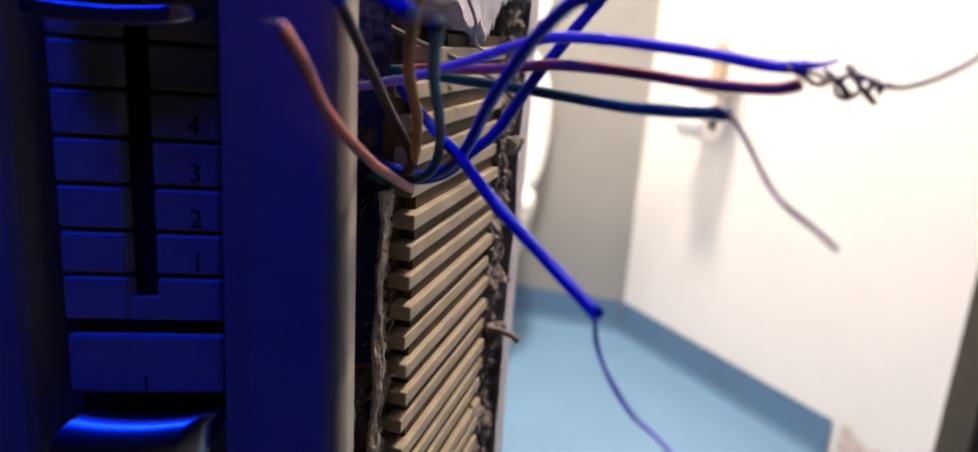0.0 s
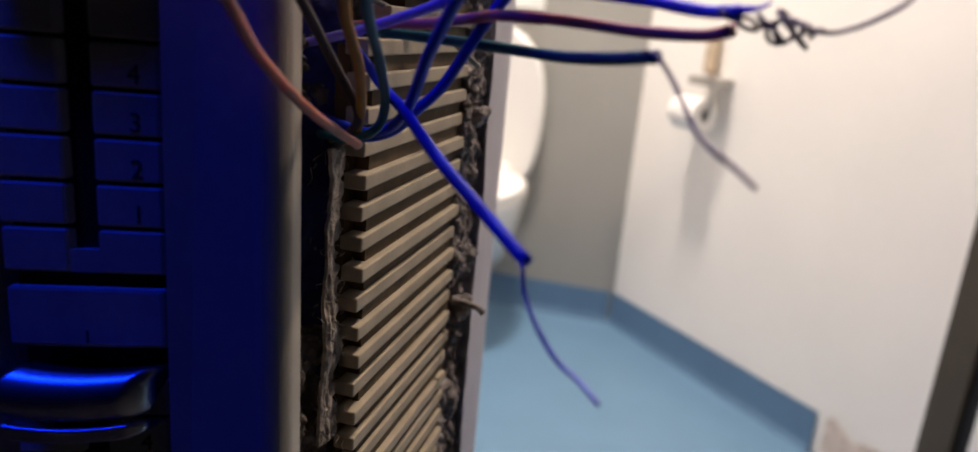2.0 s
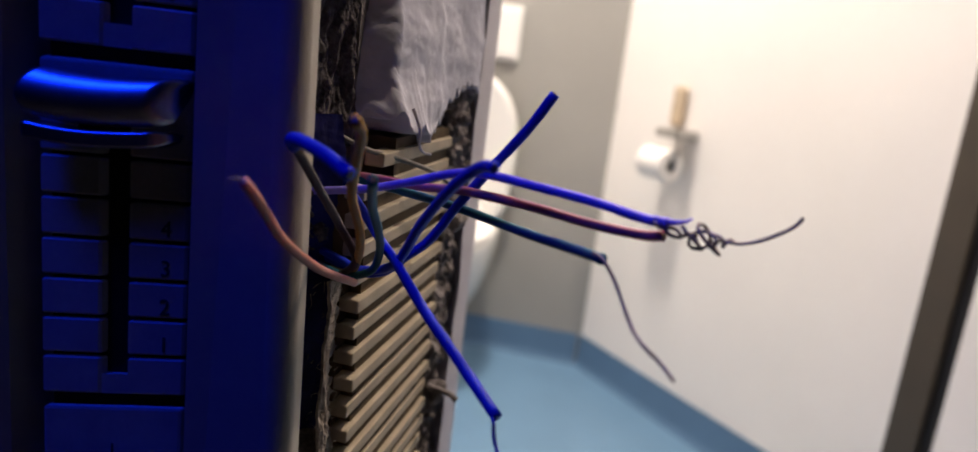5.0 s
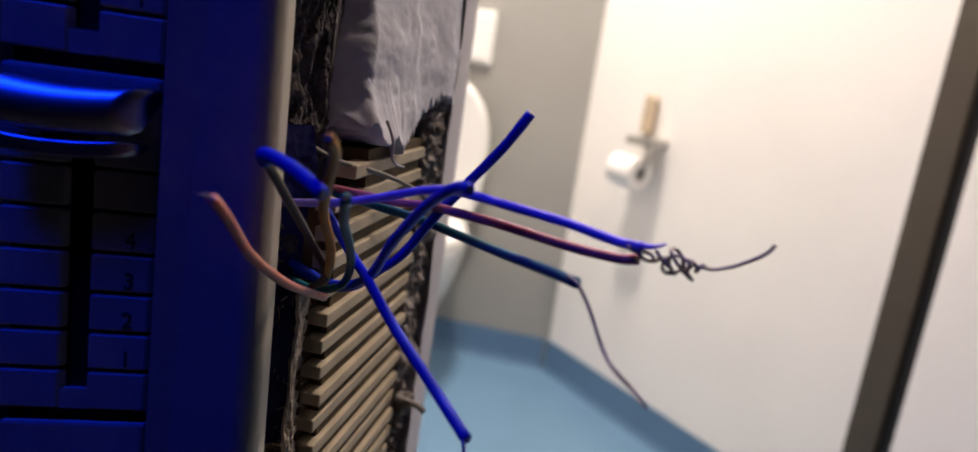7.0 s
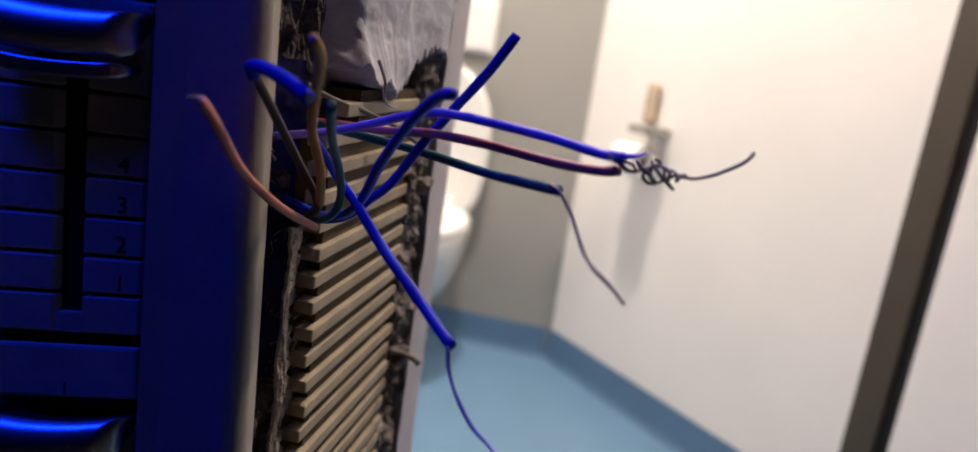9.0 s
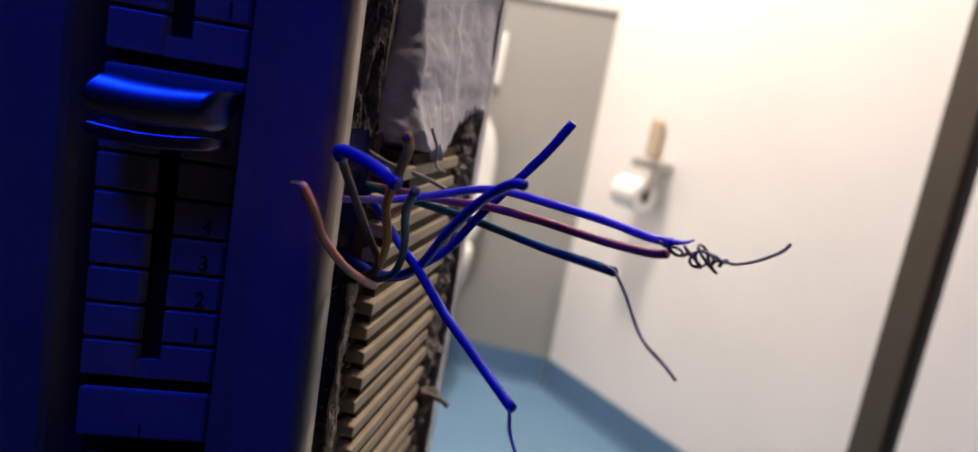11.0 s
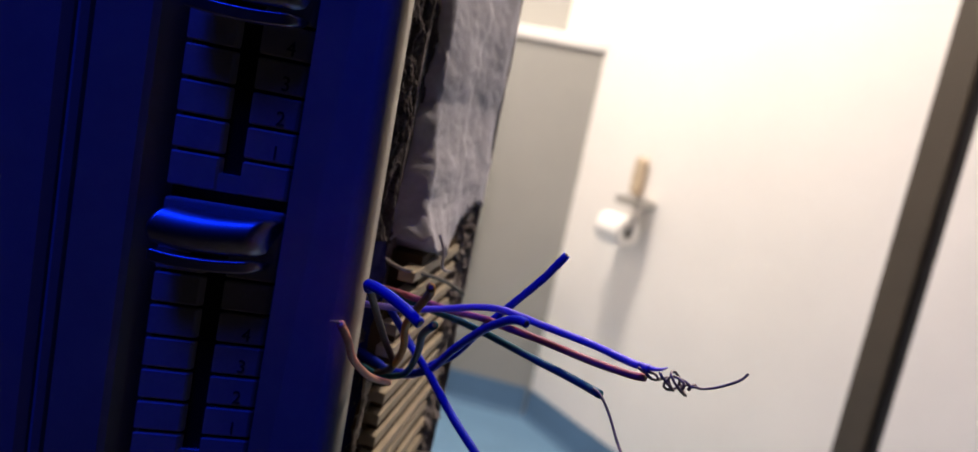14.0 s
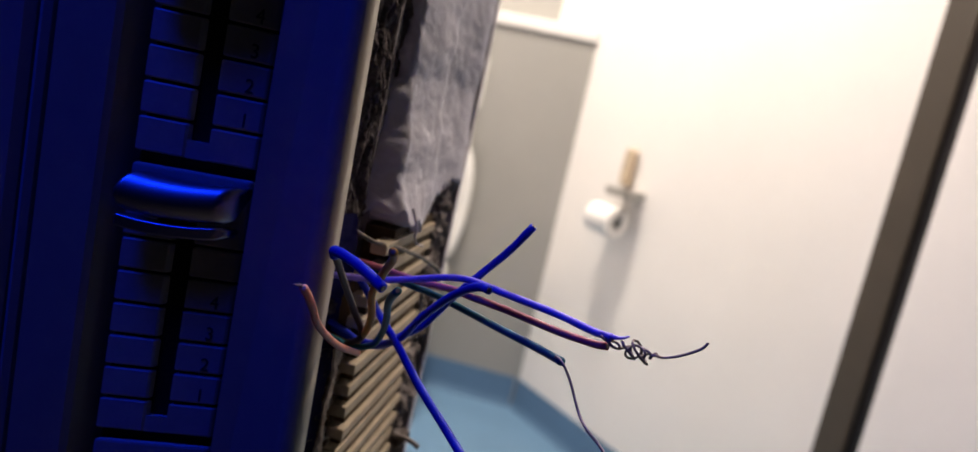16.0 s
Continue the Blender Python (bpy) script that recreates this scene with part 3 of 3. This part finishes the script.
# ---- loose wires ----
def wire(points, mat, label, radius=0.00135, bare=None, bare_r=0.00045, bare_mat=None):
    """A cut electric wire: an insulated run with a slightly flared cut end, and a bare conductor where it shows."""
    at = Vector(points[0])
    w = thing("electric_wire", at, label, "wire", "loose wires")
    line = glide(points)
    part("insulation", local(tube(line, lambda f: radius, 14, 0.06), at), mat, w, "", True)
    if not bare:
        tip = (line[-1] - line[-3]).normalized()
        part("cut_end", local(tube([line[-1] - tip * 0.0006, line[-1] + tip * 0.00025], radius * 0.55, 10), at), M_COPPER, w, "dull cut conductor end")
    if bare:
        part("conductor", local(tube(glide(bare), bare_r, 8, 0.25), at), bare_mat or M_COPPER, w, "thin bare conductor", True)
    return w


pink = wire([(-0.0549, 0.2025, 0.8413), (-0.0552, 0.1900, 0.8464), (-0.0553, 0.1770, 0.8522), (-0.0555, 0.1650, 0.8590), (-0.0555, 0.1545, 0.8660), (-0.0545, 0.1455, 0.8735), (-0.0545, 0.1400, 0.8785), (-0.0548, 0.1365, 0.8815)], M_PINK, "pink insulated wire curling out in front of the panel", 0.00125)
for dx, dy, dz in ((-0.0035, -0.001, 0.0004), (-0.0026, -0.0012, 0.0009), (-0.0012, -0.0016, 0.0014)):
    a = Vector((-0.0548, 0.1366, 0.8813))
    part("frayed_thread", local(tube(glide([a, a + Vector((dx, dy, dz)) * 0.5 + Vector((0, 0, 0.0004)), a + Vector((dx, dy, dz))], 4), lambda f: 0.00022 * (1 - 0.6 * f), 6), pink.location), M_FIBRE, pink, "pale frayed thread at the tip")
wire([(-0.066, 0.212, 0.838), (-0.054, 0.200, 0.849), (-0.0565, 0.192, 0.861), (-0.0565, 0.175, 0.8755), (-0.056, 0.163, 0.8850), (-0.0552, 0.1595, 0.8870)], M_DARKW, "dark grey wire rising to the folded blue one", 0.00125)
wire([(-0.0556, 0.1595, 0.8868), (-0.0550, 0.157, 0.8890), (-0.049, 0.152, 0.8893), (-0.041, 0.147, 0.8878), (-0.034, 0.1434, 0.8852)], M_BLUE, "thick blue wire stub bent over the panel edge", 0.00165)
violet = wire([(-0.0780, 0.2130, 0.8650), (-0.0574, 0.2030, 0.8700), (-0.0484, 0.1990, 0.8727), (-0.0373, 0.1957, 0.8765), (-0.0267, 0.1923, 0.8805), (-0.0182, 0.1890, 0.8827), (-0.0104, 0.1849, 0.8832), (-0.0015, 0.1805, 0.8831), (0.0149, 0.1764, 0.8821), (0.0274, 0.1724, 0.8807), (0.0334, 0.1692, 0.8811)], M_VIOLET, "violet-blue wire twisted together with a red one", 0.00125)
part("frayed_tip", local(tube(glide([(0.0300, 0.1708, 0.8812), (0.0340, 0.1690, 0.8814), (0.0368, 0.1688, 0.8820), (0.0385, 0.1686, 0.8830)]), lambda f: 0.0010 * (1 - 0.75 * f), 8, 0.3), violet.location), M_VIOLET, violet, "torn sliver of violet insulation", True)
wire([(-0.0800, 0.2300, 0.8687), (-0.0638, 0.2195, 0.8714), (-0.0501, 0.2112, 0.8728), (-0.0366, 0.2038, 0.8739), (-0.0236, 0.1966, 0.8760), (-0.0163, 0.1903, 0.8769), (-0.0014, 0.1842, 0.8770), (0.0156, 0.1785, 0.8761), (0.0280, 0.1738, 0.8764), (0.0328, 0.1703, 0.8777)], M_RED, "dull red wire running beside the violet one", 0.00130)
wire([(-0.0780, 0.2260, 0.8708), (-0.0620, 0.2175, 0.8706), (-0.0473, 0.2121, 0.8702), (-0.0337, 0.2065, 0.8700), (-0.0232, 0.2005, 0.8699), (-0.0132, 0.1937, 0.8697), (-0.0006, 0.1848, 0.8695), (0.0109, 0.1740, 0.8704), (0.0203, 0.1615, 0.8719)], M_GREEN, "dark green-blue wire with a long bare end", 0.00135,
     [(0.018, 0.1625, 0.8728), (0.0205, 0.1605, 0.872), (0.024, 0.158, 0.868), (0.028, 0.153, 0.862), (0.031, 0.149, 0.859), (0.036, 0.146, 0.856), (0.039, 0.143, 0.854)])
wire([(-0.0800, 0.2200, 0.8460), (-0.0640, 0.2135, 0.8440), (-0.0575, 0.2095, 0.8435), (-0.0474, 0.2046, 0.8463), (-0.0380, 0.1940, 0.8543), (-0.0290, 0.1810, 0.8680), (-0.0190, 0.1690, 0.8805), (-0.0120, 0.1610, 0.8870), (-0.0080, 0.1563, 0.8895), (-0.0052, 0.1533, 0.8900)], M_BLUE, "blue wire with a blunt bent end", 0.00140)
wire([(-0.0800, 0.2220, 0.8430), (-0.0650, 0.2160, 0.8420), (-0.0570, 0.2110, 0.8420), (-0.0470, 0.2065, 0.8455), (-0.0398, 0.2040, 0.8520), (-0.0320, 0.2005, 0.8592), (-0.0232, 0.1975, 0.8725), (-0.0150, 0.1950, 0.8835), (-0.0060, 0.1930, 0.8955), (0.0003, 0.1915, 0.9058)], M_BLUE, "blue wire pointing up out of the tangle", 0.00140)
wire([(-0.0820, 0.2320, 0.8720), (-0.0700, 0.2235, 0.8675), (-0.0609, 0.2152, 0.8633), (-0.0479, 0.2028, 0.8562), (-0.0385, 0.1925, 0.8527), (-0.0245, 0.1795, 0.8445), (-0.0110, 0.1670, 0.8383), (0.0024, 0.1526, 0.8332)], M_BLUE, "long straight blue wire with a bare hanging end", 0.00145,
     [(0.000, 0.154, 0.8335), (0.002, 0.1515, 0.8325), (0.003, 0.151, 0.828), (0.006, 0.149, 0.823), (0.011, 0.146, 0.818), (0.016, 0.143, 0.816), (0.020, 0.140, 0.814)], 0.00048, M_TINNED)
wire([(-0.0740, 0.2220, 0.8380), (-0.0602, 0.2100, 0.8416), (-0.0525, 0.1980, 0.8513), (-0.0475, 0.1850, 0.8625), (-0.0448, 0.1712, 0.8745), (-0.0390, 0.1580, 0.8850), (-0.0335, 0.1465, 0.8935), (-0.0318, 0.1385, 0.8975)], M_BROWN, "brown wire standing upright with a cut tip", 0.00130)
wire([(-0.072, 0.214, 0.841), (-0.060, 0.207, 0.8415), (-0.050, 0.202, 0.846), (-0.046, 0.198, 0.853), (-0.042, 0.185, 0.863), (-0.038, 0.168, 0.874), (-0.031, 0.149, 0.884)], M_GREEN, "short dark green wire bent upright", 0.00125)
wire([(-0.075, 0.222, 0.884), (-0.065, 0.228, 0.879), (-0.060, 0.245, 0.875), (-0.053, 0.265, 0.869), (-0.048, 0.287, 0.860)], M_GREYW, "thin grey wire lying against the ribbed block", 0.0009)

# bare twist of the violet and red wires
twist = thing("wire_twist", (0.032, 0.1695, 0.8805), "loosely twisted bare copper ends with a long tail", "wire")
axis = glide([(0.0300, 0.1695, 0.8805), (0.036, 0.1692, 0.8792), (0.040, 0.1695, 0.8785), (0.0435, 0.1698, 0.8785), (0.0465, 0.170, 0.8782)], 12)


def helix(phase, turns, swell):
    out = []
    for i, p in enumerate(axis):
        f = i / (len(axis) - 1)
        a = phase + 2 * math.pi * turns * f
        r = swell(f)
        out.append(p + Vector((0.75 * r * math.sin(1.3 * a + phase), r * math.cos(a), r * math.sin(a))))
    return out


a = helix(0.4, 3.3, lambda f: 0.0005 + 0.0017 * math.sin(math.pi * f) ** 1.6)
b = helix(2.6, 4.4, lambda f: 0.0005 + 0.0030 * math.exp(-((f - 0.66) / 0.20) ** 2))
tail = [Vector(q) for q in ((0.0500, 0.170, 0.8788), (0.054, 0.170, 0.8803), (0.058, 0.170, 0.8827), (0.0605, 0.170, 0.8847), (0.0618, 0.170, 0.8868))]
part("strand", local(tube(a + glide([a[-1] + Vector((0.0012, 0, 0.0003)), *tail], 6), 0.00046, 8, 0.2), twist.location), M_COPPER, twist, smooth=True)
part("strand", local(tube(b + glide([b[-1] + Vector((0.0006, 0, 0.001)), b[-1] + Vector((0.0016, 0.0006, 0.0016)), b[-1] + Vector((0.0024, 0.001, 0.0008))], 4), 0.00044, 8, 0.2), twist.location), M_COPPER, twist, smooth=True)
